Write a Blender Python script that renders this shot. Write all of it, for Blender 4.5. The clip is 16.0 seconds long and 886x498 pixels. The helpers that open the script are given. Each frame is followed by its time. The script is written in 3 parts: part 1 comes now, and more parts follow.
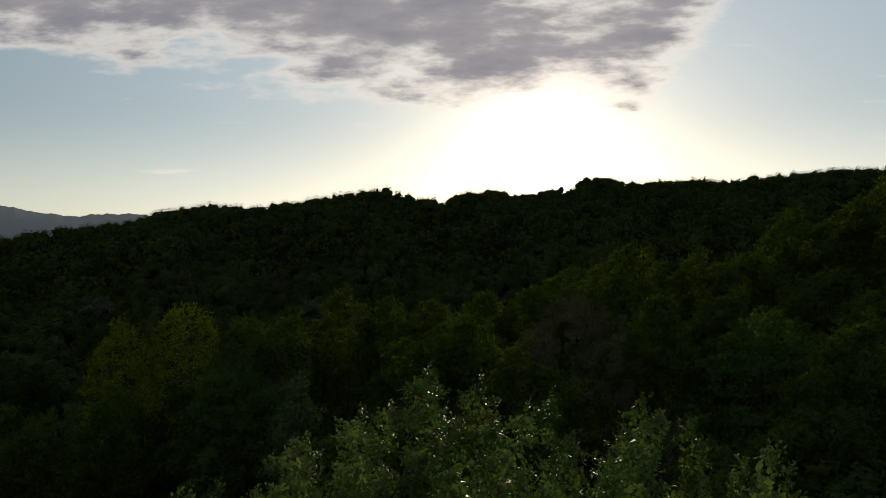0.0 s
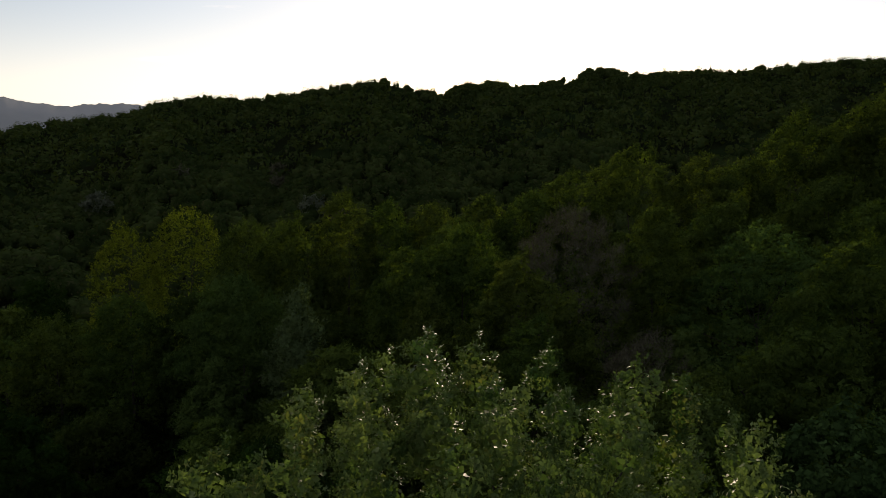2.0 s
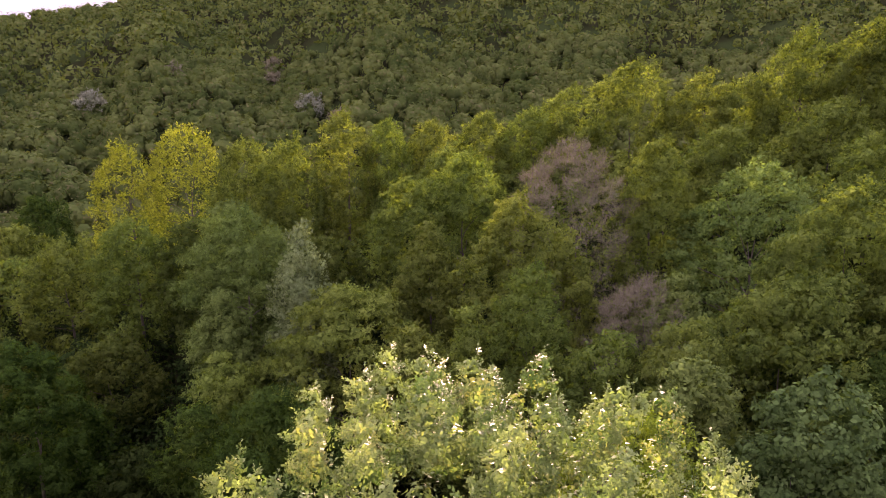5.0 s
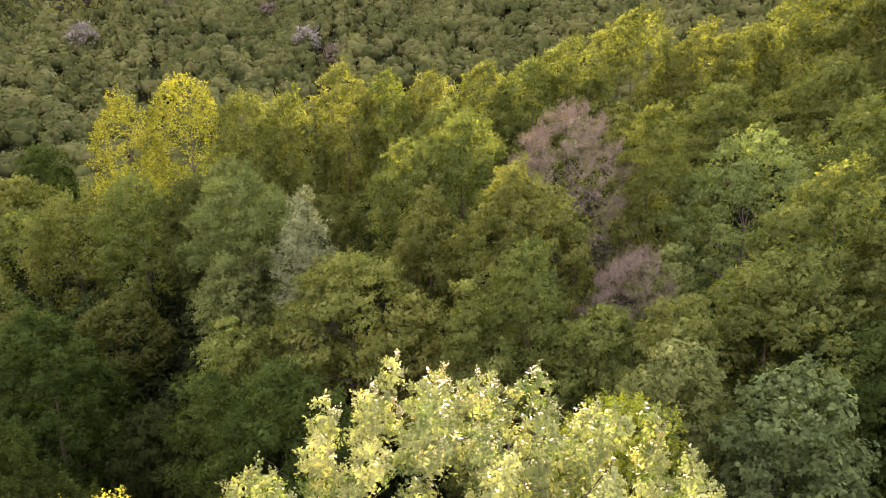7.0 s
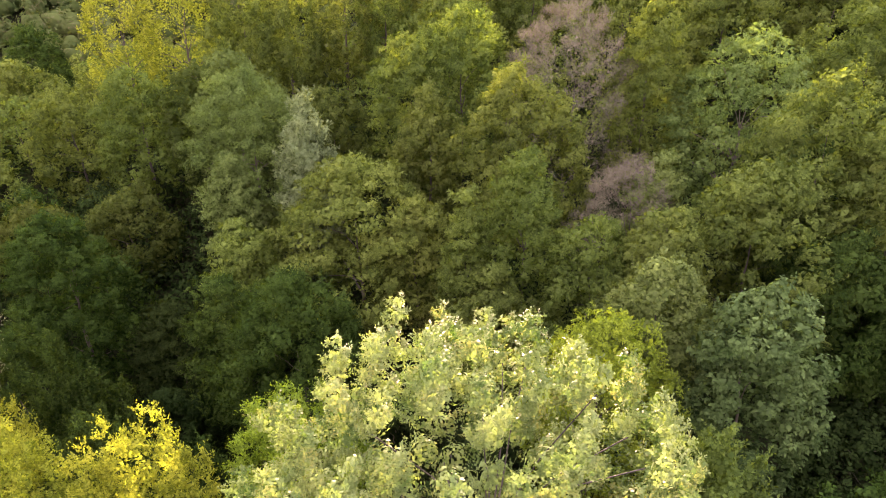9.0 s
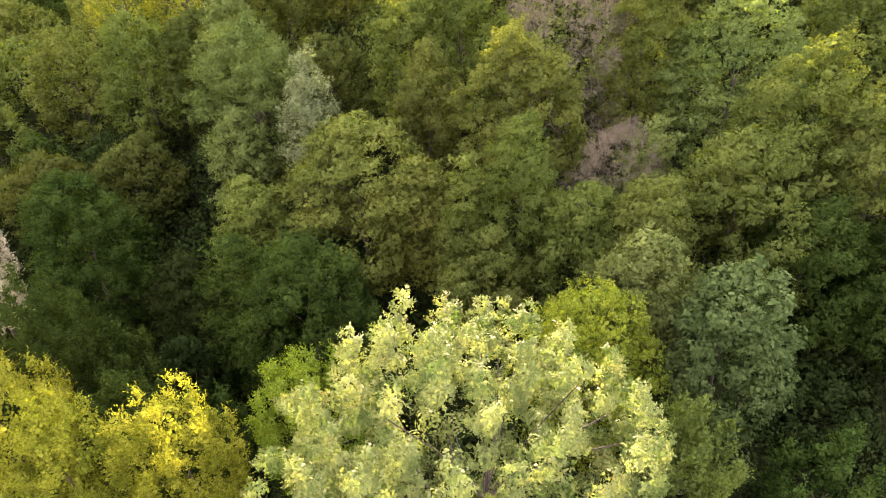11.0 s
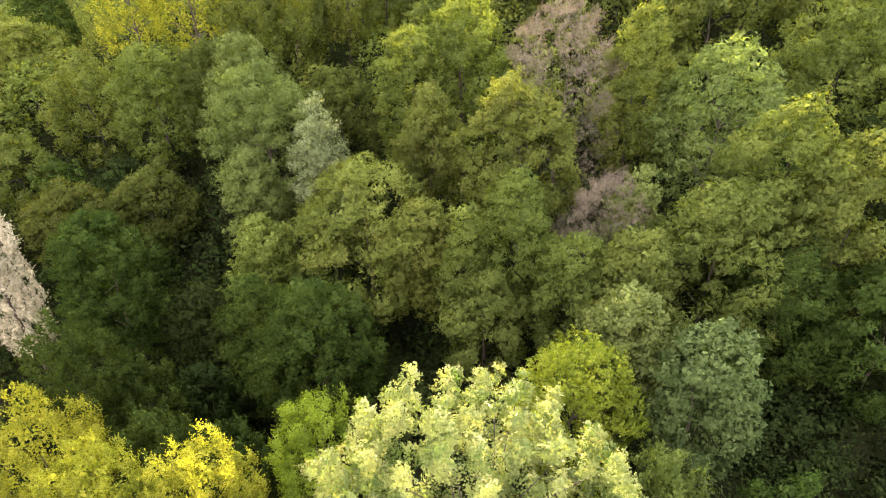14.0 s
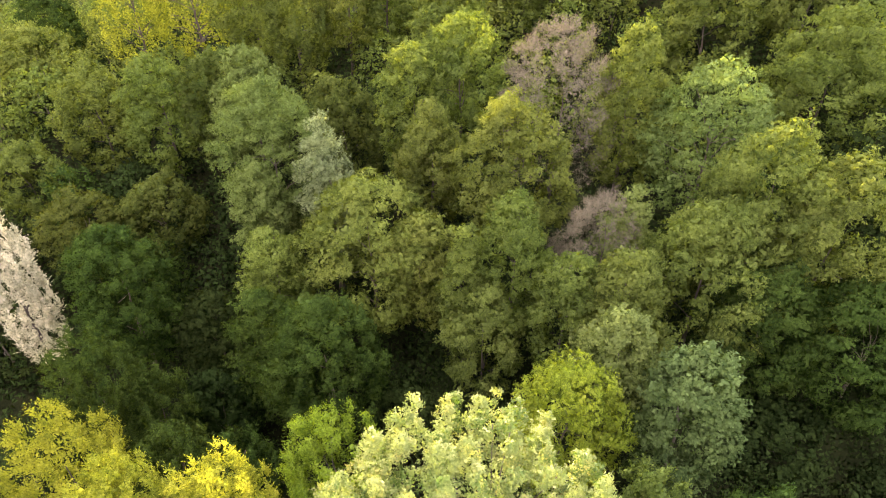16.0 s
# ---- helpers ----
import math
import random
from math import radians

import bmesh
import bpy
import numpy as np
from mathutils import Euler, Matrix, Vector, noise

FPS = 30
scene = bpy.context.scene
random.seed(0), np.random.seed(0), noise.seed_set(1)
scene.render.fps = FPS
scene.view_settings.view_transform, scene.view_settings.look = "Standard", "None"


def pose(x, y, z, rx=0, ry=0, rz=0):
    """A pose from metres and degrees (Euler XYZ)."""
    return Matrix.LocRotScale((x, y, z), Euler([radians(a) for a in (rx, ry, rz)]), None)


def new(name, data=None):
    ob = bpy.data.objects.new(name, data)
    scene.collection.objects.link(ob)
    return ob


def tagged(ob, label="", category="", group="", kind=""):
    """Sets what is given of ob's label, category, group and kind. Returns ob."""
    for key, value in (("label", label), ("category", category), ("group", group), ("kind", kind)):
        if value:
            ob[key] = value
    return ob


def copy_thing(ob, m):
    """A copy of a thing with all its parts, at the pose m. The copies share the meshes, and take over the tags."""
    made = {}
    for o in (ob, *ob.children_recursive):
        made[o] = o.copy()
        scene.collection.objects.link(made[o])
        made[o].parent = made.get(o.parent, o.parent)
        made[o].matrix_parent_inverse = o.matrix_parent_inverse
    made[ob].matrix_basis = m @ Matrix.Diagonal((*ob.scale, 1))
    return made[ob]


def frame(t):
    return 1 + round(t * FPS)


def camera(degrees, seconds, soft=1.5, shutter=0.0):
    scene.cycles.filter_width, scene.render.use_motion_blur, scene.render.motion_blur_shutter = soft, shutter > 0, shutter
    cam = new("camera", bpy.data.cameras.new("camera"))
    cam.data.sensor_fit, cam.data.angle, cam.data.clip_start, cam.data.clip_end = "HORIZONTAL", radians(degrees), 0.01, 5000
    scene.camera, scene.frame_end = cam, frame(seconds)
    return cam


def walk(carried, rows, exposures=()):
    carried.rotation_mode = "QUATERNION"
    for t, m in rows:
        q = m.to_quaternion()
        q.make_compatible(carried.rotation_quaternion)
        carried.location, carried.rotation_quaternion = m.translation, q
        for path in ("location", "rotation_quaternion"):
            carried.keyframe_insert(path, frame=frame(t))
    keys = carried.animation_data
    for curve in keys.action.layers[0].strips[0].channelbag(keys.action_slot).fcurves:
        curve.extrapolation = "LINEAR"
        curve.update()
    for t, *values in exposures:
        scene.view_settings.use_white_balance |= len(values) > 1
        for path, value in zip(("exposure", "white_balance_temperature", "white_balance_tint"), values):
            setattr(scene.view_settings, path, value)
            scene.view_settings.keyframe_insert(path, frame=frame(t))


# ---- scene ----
# the camera: a drone that climbs straight up and tips its lens down; time, eye, pitch, yaw, roll
cam = camera(63.09, 16.0, 0.5)
PATH = [
    (0.0, (0.000, -0.001, 19.400), 0.78, 0.00, -0.38),
    (0.5, (0.007, 0.052, 19.687), -0.23, 0.01, -0.33),
    (1.0, (0.011, 0.106, 19.982), -2.59, 0.01, -0.32),
    (1.5, (0.014, 0.164, 20.301), -5.23, -0.00, -0.32),
    (2.0, (0.017, 0.221, 20.656), -7.83, -0.01, -0.36),
    (2.5, (0.018, 0.272, 21.038), -9.65, -0.03, -0.36),
    (3.0, (0.022, 0.310, 21.441), -10.98, -0.04, -0.39),
    (3.5, (0.028, 0.338, 21.859), -12.30, -0.03, -0.40),
    (4.0, (0.035, 0.358, 22.290), -13.62, -0.01, -0.41),
    (6.5, (-0.015, 0.236, 24.868), -20.50, 0.01, -0.44),
    (7.0, (-0.004, 0.198, 25.459), -21.86, 0.00, -0.46),
    (7.5, (0.001, 0.164, 26.068), -23.70, -0.01, -0.49),
    (8.0, (-0.002, 0.134, 26.701), -26.86, -0.03, -0.51),
    (8.5, (-0.010, 0.107, 27.359), -30.03, -0.00, -0.58),
    (9.0, (-0.020, 0.086, 28.042), -32.70, 0.01, -0.60),
    (9.5, (-0.032, 0.070, 28.745), -35.03, 0.01, -0.63),
    (12.0, (-0.141, -0.069, 32.771), -40.61, -0.12, -0.73),
    (12.5, (-0.162, -0.068, 33.520), -40.70, -0.15, -0.69),
    (13.0, (-0.183, -0.066, 34.265), -40.83, -0.16, -0.61),
    (13.5, (-0.203, -0.066, 35.006), -40.96, -0.17, -0.56),
    (14.0, (-0.217, -0.063, 35.744), -41.10, -0.17, -0.60),
    (14.5, (-0.227, -0.057, 36.482), -41.27, -0.15, -0.63),
    (15.0, (-0.232, -0.046, 37.220), -41.69, -0.18, -0.64),
    (15.5, (-0.237, -0.026, 37.959), -42.17, -0.21, -0.67),
    (16.0, (-0.245, -0.003, 38.700), -42.78, -0.20, -0.66),
]
walk(cam, [(t, pose(*eye, 90 + pitch, 0, yaw) @ pose(0, 0, 0, 0, 0, roll)) for t, eye, pitch, yaw, roll in PATH],
     [(0.0, -1.5, 6600, 12), (1.4, -1.45, 6700, 15), (2.5, 0.05, 7100, 34), (3.5, 1.4, 7400, 56), (4.2, 2.1, 7400, 64), (6.5, 3.4, 7500, 78), (7.5, 3.5, 7500, 74),
      (9.0, 3.58, 7700, 64), (9.6, 3.58, 7700, 70), (11.8, 3.78, 8000, 56), (16.0, 3.97, 8000, 56)])

import itertools

# ---- light: a low sun in a gap of the ridge, and the evening sky ----
SUN_AZIMUTH, SUN_HEIGHT = 8.1, 6.8
sun_way = Vector((math.sin(radians(SUN_AZIMUTH)) * math.cos(radians(SUN_HEIGHT)),
                  math.cos(radians(SUN_AZIMUTH)) * math.cos(radians(SUN_HEIGHT)), math.sin(radians(SUN_HEIGHT))))
sun = new("sun", bpy.data.lights.new("sun", "SUN"))
sun.data.energy, sun.data.angle, sun.data.color = 5.0, radians(0.55), (1.0, 0.86, 0.60)
sun.matrix_world = Matrix.Translation(sun_way * 900) @ (-sun_way).to_track_quat("-Z", "Y").to_matrix().to_4x4()


class Nodes:
    """A short hand for node trees."""

    def __init__(self, tree):
        self.tree = tree
        tree.nodes.clear()

    def add(self, kind, **values):
        node = self.tree.nodes.new(kind)
        for key, value in values.items():
            if key == "blend":
                node.blend_type = value
            elif key == "op":
                node.operation = value
            elif key == "data":
                node.data_type = value
            elif key == "sky":
                node.sky_type = value
            elif key == "interp":
                node.interpolation_type = value
        return node

    def link(self, a, b):
        self.tree.links.new(a, b)

    def put(self, value, socket):
        if isinstance(value, bpy.types.NodeSocket):
            self.link(value, socket)
        else:
            socket.default_value = value

    def math(self, op, a, b=0.0, clamp=False):
        node = self.add("ShaderNodeMath", op=op)
        node.use_clamp = clamp
        self.put(a, node.inputs[0])
        self.put(b, node.inputs[1])
        return node.outputs[0]

    def vec(self, op, a, b):
        node = self.add("ShaderNodeVectorMath", op=op)
        self.put(a, node.inputs[0])
        self.put(b, node.inputs[1])
        return node.outputs[0]

    def range(self, value, lo, hi, to_lo=0.0, to_hi=1.0):
        node = self.add("ShaderNodeMapRange", interp="SMOOTHSTEP")
        self.put(value, node.inputs[0])
        for i, v in enumerate((lo, hi, to_lo, to_hi)):
            node.inputs[i + 1].default_value = v
        return node.outputs[0]

    def mix(self, fac, a, b, blend="MIX"):
        node = self.add("ShaderNodeMix", data="RGBA", blend=blend)
        self.put(fac, node.inputs[0])
        for value, socket in ((a, node.inputs[6]), (b, node.inputs[7])):
            self.put(value if isinstance(value, bpy.types.NodeSocket) or len(value) == 4 else (*value, 1), socket)
        return node.outputs[2]

    def noise(self, vector, scale, detail=3.0, rough=0.55):
        node = self.add("ShaderNodeTexNoise")
        if vector is not None:
            self.link(vector, node.inputs["Vector"])
        node.inputs["Scale"].default_value = scale
        node.inputs["Detail"].default_value = detail
        node.inputs["Roughness"].default_value = rough
        return node.outputs[0]


def make_world():
    world = bpy.data.worlds.new("evening_sky")
    scene.world = world
    world.use_nodes = True
    n = Nodes(world.node_tree)
    sky = n.add("ShaderNodeTexSky", sky="NISHITA")
    sky.sun_disc = False
    sky.sun_elevation, sky.sun_rotation = radians(SUN_HEIGHT), radians(SUN_AZIMUTH)
    sky.air_density, sky.dust_density, sky.ozone_density = 1.0, 0.6, 1.6
    way = n.add("ShaderNodeTexCoord").outputs["Generated"]
    part_ = n.add("ShaderNodeSeparateXYZ")
    n.link(way, part_.inputs[0])
    ahead = n.math("MAXIMUM", n.math("ABSOLUTE", part_.outputs[1]), 0.25)
    across, upward = n.math("DIVIDE", part_.outputs[0], ahead), n.math("DIVIDE", part_.outputs[2], ahead)
    flat = n.add("ShaderNodeCombineXYZ")
    n.link(across, flat.inputs[0])
    n.link(n.math("MULTIPLY", upward, 3.0), flat.inputs[1])
    # one broad evening cloud whose far edge hangs over the ridge, torn at its rim; small shreds below it
    coarse = n.noise(flat.outputs[0], 3.6, 2.0, 0.5)
    fine = n.noise(flat.outputs[0], 10.0, 8.0, 0.60)
    rim = n.math("SUBTRACT", 0.285, n.range(across, -0.34, -0.10, 0.0, 0.085))
    rim = n.math("ADD", rim, n.math("MULTIPLY", n.math("MAXIMUM", n.math("SUBTRACT", across, 0.27), 0.0), 1.3))
    body = n.math("MINIMUM", n.math("MULTIPLY", n.math("SUBTRACT", upward, rim), 7.5), 0.62)
    body = n.math("SUBTRACT", body, n.range(upward, 0.55, 1.1, 0.0, 0.7))
    ragged = n.math("ADD", n.math("MULTIPLY", n.math("SUBTRACT", coarse, 0.5), 1.5), n.math("MULTIPLY", n.math("SUBTRACT", fine, 0.5), 1.3))
    dense = n.math("ADD", body, ragged)
    wisp = n.add("ShaderNodeCombineXYZ")
    n.link(across, wisp.inputs[0])
    n.link(n.math("MULTIPLY", upward, 7.0), wisp.inputs[1])
    shreds = n.math("SUBTRACT", n.math("MULTIPLY", n.noise(wisp.outputs[0], 4.2, 5.0, 0.55), 3.0), 1.92)
    dense = n.math("MAXIMUM", dense, shreds)
    cover = n.range(dense, -0.10, 0.26)
    depth = n.range(n.math("ADD", dense, n.math("MULTIPLY", n.math("SUBTRACT", fine, 0.5), 0.35)), 0.10, 0.62)
    # the bright ring of thin haze round the sun
    toward = n.add("ShaderNodeVectorMath", op="DOT_PRODUCT")
    n.link(way, toward.inputs[0])
    toward.inputs[1].default_value = sun_way
    near_sun = n.math("MAXIMUM", toward.outputs["Value"], 0.0)
    ring = n.math("ADD", n.math("MULTIPLY", n.math("POWER", near_sun, 85.0), 7.0), n.math("MULTIPLY", n.math("POWER", near_sun, 420.0), 45.0))
    halo = n.mix(1.0, ring, (1.0, 0.93, 0.80), "MULTIPLY")
    haze = n.mix(1.0, n.math("MULTIPLY", n.math("POWER", near_sun, 1.7), 8.0), (0.82, 1.0, 1.10), "MULTIPLY")
    low = n.mix(1.0, n.math("MULTIPLY", n.range(part_.outputs[2], 0.02, 0.20, 1.0, 0.0), n.math("MULTIPLY", near_sun, 7.0)), (1.0, 0.86, 0.62), "MULTIPLY")
    zenith = n.mix(1.0, n.math("MULTIPLY", n.math("POWER", n.math("MAXIMUM", part_.outputs[2], 0.0), 2.0), 4.8), (0.92, 0.98, 1.05), "MULTIPLY")
    base = n.mix(1.0, n.mix(1.0, sky.outputs[0], halo, "ADD"), n.mix(1.0, haze, n.mix(1.0, low, zenith, "ADD"), "ADD"), "ADD")
    thin = n.mix(0.5, base, (22.0, 19.4, 16.5))
    grey = n.mix(n.range(n.math("ADD", n.math("MULTIPLY", fine, 0.45), n.math("MULTIPLY", coarse, 0.55)), 0.28, 0.70), (9.5, 8.8, 8.6), (4.6, 4.5, 5.4))
    cloud = n.mix(depth, thin, grey)
    both = n.mix(n.math("MULTIPLY", cover, 0.94), base, cloud)
    glow = n.add("ShaderNodeBackground")
    n.link(both, glow.inputs[0])
    glow.inputs[1].default_value = 0.13
    out = n.add("ShaderNodeOutputWorld")
    n.link(glow.outputs[0], out.inputs[0])


make_world()


# ---- materials ----
def leaf_material(name, low, high, through_colour, thin=0.45, rough=0.62, autumn=None, patches=0.55, leafy=0.44, spec=0.0):
    """Foliage: each leaf between two greens, patches of the crown apart from one another, light shining through."""
    m = bpy.data.materials.new(name)
    m.use_nodes = True
    n = Nodes(m.node_tree)
    geo = n.add("ShaderNodeNewGeometry")
    info = n.add("ShaderNodeObjectInfo")
    place = n.add("ShaderNodeTexCoord").outputs["Object"]
    island = geo.outputs["Random Per Island"]
    patch = n.noise(place, patches, 3.0)
    mixed = n.math("ADD", n.math("MULTIPLY", island, leafy), n.math("MULTIPLY", n.range(patch, 0.3, 0.7), 1.0 - leafy))
    colour = n.mix(mixed, low, high)
    if autumn:
        turning = n.math("MULTIPLY", n.range(n.noise(place, 0.8, 2.0), 0.5, 0.72), n.range(island, 0.35, 0.6))
        colour = n.mix(n.math("MULTIPLY", turning, 0.8), colour, autumn)
    tint = n.add("ShaderNodeHueSaturation")
    n.put(n.math("ADD", 0.488, n.math("MULTIPLY", info.outputs["Random"], 0.024)), tint.inputs["Hue"])
    n.put(n.math("ADD", 1.0 - 0.36 * leafy, n.math("MULTIPLY", island, 0.72 * leafy)), tint.inputs["Value"])
    n.link(colour, tint.inputs["Color"])
    skin = n.add("ShaderNodeBsdfPrincipled")
    n.link(tint.outputs[0], skin.inputs["Base Color"])
    skin.inputs["Roughness"].default_value = rough
    skin.inputs["Specular IOR Level"].default_value = spec
    shine = n.add("ShaderNodeBsdfTranslucent")
    n.link(n.mix(1.0, tint.outputs[0], through_colour, "MULTIPLY"), shine.inputs[0])
    both = n.add("ShaderNodeMixShader")
    both.inputs[0].default_value = thin
    n.link(skin.outputs[0], both.inputs[1])
    n.link(shine.outputs[0], both.inputs[2])
    out = n.add("ShaderNodeOutputMaterial")
    n.link(both.outputs[0], out.inputs[0])
    return m


def bark_material(name, dark, pale):
    m = bpy.data.materials.new(name)
    m.use_nodes = True
    n = Nodes(m.node_tree)
    place = n.add("ShaderNodeTexCoord").outputs["Object"]
    grain = n.noise(n.vec("MULTIPLY", place, (9.0, 9.0, 1.6)), 1.0, 5.0, 0.65)
    moss = n.noise(place, 1.3, 3.0)
    colour = n.mix(n.range(grain, 0.35, 0.68), dark, pale)
    colour = n.mix(n.math("MULTIPLY", n.range(moss, 0.52, 0.7), 0.5), colour, (0.06, 0.07, 0.03))
    skin = n.add("ShaderNodeBsdfPrincipled")
    n.link(colour, skin.inputs["Base Color"])
    skin.inputs["Roughness"].default_value = 0.9
    bump = n.add("ShaderNodeBump")
    bump.inputs["Strength"].default_value = 0.7
    bump.inputs["Distance"].default_value = 0.03
    n.link(grain, bump.inputs["Height"])
    n.link(bump.outputs[0], skin.inputs["Normal"])
    out = n.add("ShaderNodeOutputMaterial")
    n.link(skin.outputs[0], out.inputs[0])
    return m


def ground_material():
    m = bpy.data.materials.new("shade_dark_floor")
    m.use_nodes = True
    n = Nodes(m.node_tree)
    place = n.add("ShaderNodeTexCoord").outputs["Object"]
    broad, fine = n.noise(place, 0.03, 4.0), n.noise(place, 1.7, 6.0, 0.7)
    # soil and litter tones taken near-black to paint the shade between the trees
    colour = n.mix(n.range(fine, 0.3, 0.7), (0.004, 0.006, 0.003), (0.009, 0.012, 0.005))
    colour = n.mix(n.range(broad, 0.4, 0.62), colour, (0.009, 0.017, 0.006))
    skin = n.add("ShaderNodeBsdfPrincipled")
    skin.inputs["Specular IOR Level"].default_value = 0.0
    n.link(colour, skin.inputs["Base Color"])
    skin.inputs["Roughness"].default_value = 0.95
    bump = n.add("ShaderNodeBump")
    bump.inputs["Strength"].default_value = 0.8
    bump.inputs["Distance"].default_value = 0.15
    n.link(fine, bump.inputs["Height"])
    n.link(bump.outputs[0], skin.inputs["Normal"])
    out = n.add("ShaderNodeOutputMaterial")
    n.link(skin.outputs[0], out.inputs[0])
    return m


LEAF = {
    "pale": leaf_material("pale_leaf", (0.024, 0.064, 0.014), (0.130, 0.186, 0.070), (1.25, 1.28, 0.58), 0.42, 0.42, (0.15, 0.165, 0.05), leafy=0.20, spec=0.03),
    "green": leaf_material("green_leaf", (0.018, 0.038, 0.008), (0.066, 0.104, 0.024), (1.9, 1.75, 0.55), 0.30),
    "sage": leaf_material("sage_green_leaf", (0.018, 0.041, 0.011), (0.051, 0.094, 0.027), (1.7, 1.6, 0.6), 0.28),
    # darker copy of the olive leaf, with the slope's shade in its colour
    "brown": leaf_material("shade_dark_olive_leaf", (0.012, 0.025, 0.006), (0.036, 0.058, 0.015), (1.8, 1.7, 0.55), 0.34),
    "deep": leaf_material("deep_green_leaf", (0.005, 0.017, 0.004), (0.021, 0.049, 0.011), (1.9, 1.75, 0.6), 0.34),
    "olive": leaf_material("olive_leaf", (0.016, 0.036, 0.009), (0.059, 0.099, 0.025), (2.2, 1.95, 0.60), 0.42),
    "blue": leaf_material("blue_green_leaf", (0.010, 0.030, 0.010), (0.037, 0.080, 0.027), (1.5, 1.5, 0.6), 0.30, 0.42),
    "silver": leaf_material("silver_leaf", (0.029, 0.060, 0.026), (0.086, 0.144, 0.068), (1.4, 1.3, 0.7), 0.32, 0.5),
    "grey": leaf_material("grey_green_leaf", (0.020, 0.045, 0.012), (0.068, 0.116, 0.036), (1.6, 1.5, 0.6), 0.38),
    "lime": leaf_material("lime_leaf", (0.028, 0.068, 0.009), (0.096, 0.164, 0.024), (1.8, 1.65, 0.4), 0.52),
    "gold": leaf_material("golden_leaf", (0.043, 0.074, 0.009), (0.146, 0.186, 0.027), (1.46, 1.42, 0.55), 0.56),
    "pink": leaf_material("dry_twig", (0.038, 0.042, 0.029), (0.098, 0.105, 0.072), (1.1, 1.0, 0.9), 0.2, 0.8),
    "white": leaf_material("white_blossom", (0.120, 0.140, 0.090), (0.32, 0.36, 0.245), (1.0, 0.95, 0.8), 0.35, 0.6),
    "ash": leaf_material("ash_grey_leaf", (0.050, 0.068, 0.050), (0.125, 0.150, 0.118), (1.2, 1.2, 0.9), 0.3),
    "far": leaf_material("hillside_leaf", (0.016, 0.033, 0.010), (0.042, 0.068, 0.022), (1.5, 1.4, 0.5), 0.3, autumn=(0.062, 0.066, 0.036), patches=0.06, leafy=0.08),
    # near-black green: the shade low in the wood is put into this leaf colour
    "low": leaf_material("shade_dark_leaf", (0.005, 0.013, 0.004), (0.013, 0.028, 0.008), (1.5, 1.4, 0.5), 0.3),
}
BARK = bark_material("grey_brown_bark", (0.010, 0.010, 0.006), (0.030, 0.030, 0.020))
FLOOR = ground_material()

# ---- the ground: a knoll, a wooded hollow, a crest, and the long ridge behind ----
KNOLLS = [(-60, 0.6), (-31.5, 1.15), (-27.5, 1.8), (-23.6, 2.2), (-22.7, 2.75), (-20.7, 3.3), (-17.5, 3.7), (-14.6, 3.6), (-11.7, 3.95), (-9.5, 4.3), (-7.7, 4.7),
          (-4.4, 5.1), (-2.9, 4.7), (-2.2, 4.2), (0.3, 4.1), (1.0, 4.45), (3.0, 4.85), (4.8, 4.85), (5.5, 4.45), (7.0, 4.65), (10.0, 5.05), (11.0, 5.6), (12.2, 5.75),
          (15.2, 5.3), (18.0, 5.3), (22.0, 5.4), (26.0, 5.5), (31.6, 5.55), (60, 5.0)]


def ridge_height(a):
    """How high the ridge stands over the eye, in degrees, at an azimuth from north."""
    return 0.15 + np.interp(a, [k[0] for k in KNOLLS], [k[1] for k in KNOLLS])


def smooth(v, lo, hi):
    s = np.clip((v - lo) / (hi - lo), 0, 1)
    return s * s * (3 - 2 * s)


def height(x, y):
    """The ground's height, in metres, for numbers or arrays."""
    x, y = np.asarray(x, float), np.asarray(y, float)
    r, a = np.hypot(x, y), np.degrees(np.arctan2(x, y))
    near = -2.2 + 9.0 * np.tanh(x / 55.0) + 4.0 * np.exp(-((y - 72) / 22) ** 2) + 3.6 * np.exp(-((x - 1) ** 2 + (y - 9) ** 2) / 110.0)
    near += 4.5 * np.exp(-((x - 42) ** 2 + (y - 66) ** 2) / 500.0) + 1.6 * np.exp(-((x + 27) ** 2 + (y - 76) ** 2) / 120.0)
    near -= 6.5 * np.exp(-((x + 17) ** 2 + (y - 30) ** 2) / 90.0) + 2.5 * np.exp(-((x - 20) ** 2 + (y - 19) ** 2) / 50.0)
    near -= 16.0 * smooth(y, 88, 140)
    near += 0.5 * np.sin(x * 0.21 + 1.0) * np.sin(y * 0.17)
    crest = 560 + 70 * smooth(a, 6, 14) + 25 * np.sin(a * 0.35)
    top = 19.4 + crest * np.tan(np.radians(ridge_height(a)))
    foot = 135.0
    rise = np.clip((r - foot) / (crest - foot), 0, 1)
    hill = -19.0 + (top + 19.0) * rise ** 1.12
    hill += (4.5 * np.sin(a * 0.42 + r * 0.012) + 2.5 * np.sin(a * 1.1 - r * 0.02)) * np.sin(np.pi * rise)
    past = smooth(r, 0, 1) * np.clip(r - crest, 0, None)
    hill -= past * 0.25
    blend = smooth(r, 105, 165) * smooth(np.abs(a) * -1, -100, -55)
    z = near * (1 - blend) + hill * blend
    z = np.maximum(z, -60)
    return z


def part(name, mesh, material, parent, label=""):
    ob = new(name, mesh)
    if material:
        mesh.materials.clear()
        mesh.materials.append(material)
    ob.parent = parent
    if label:
        tagged(ob, label)
    return ob


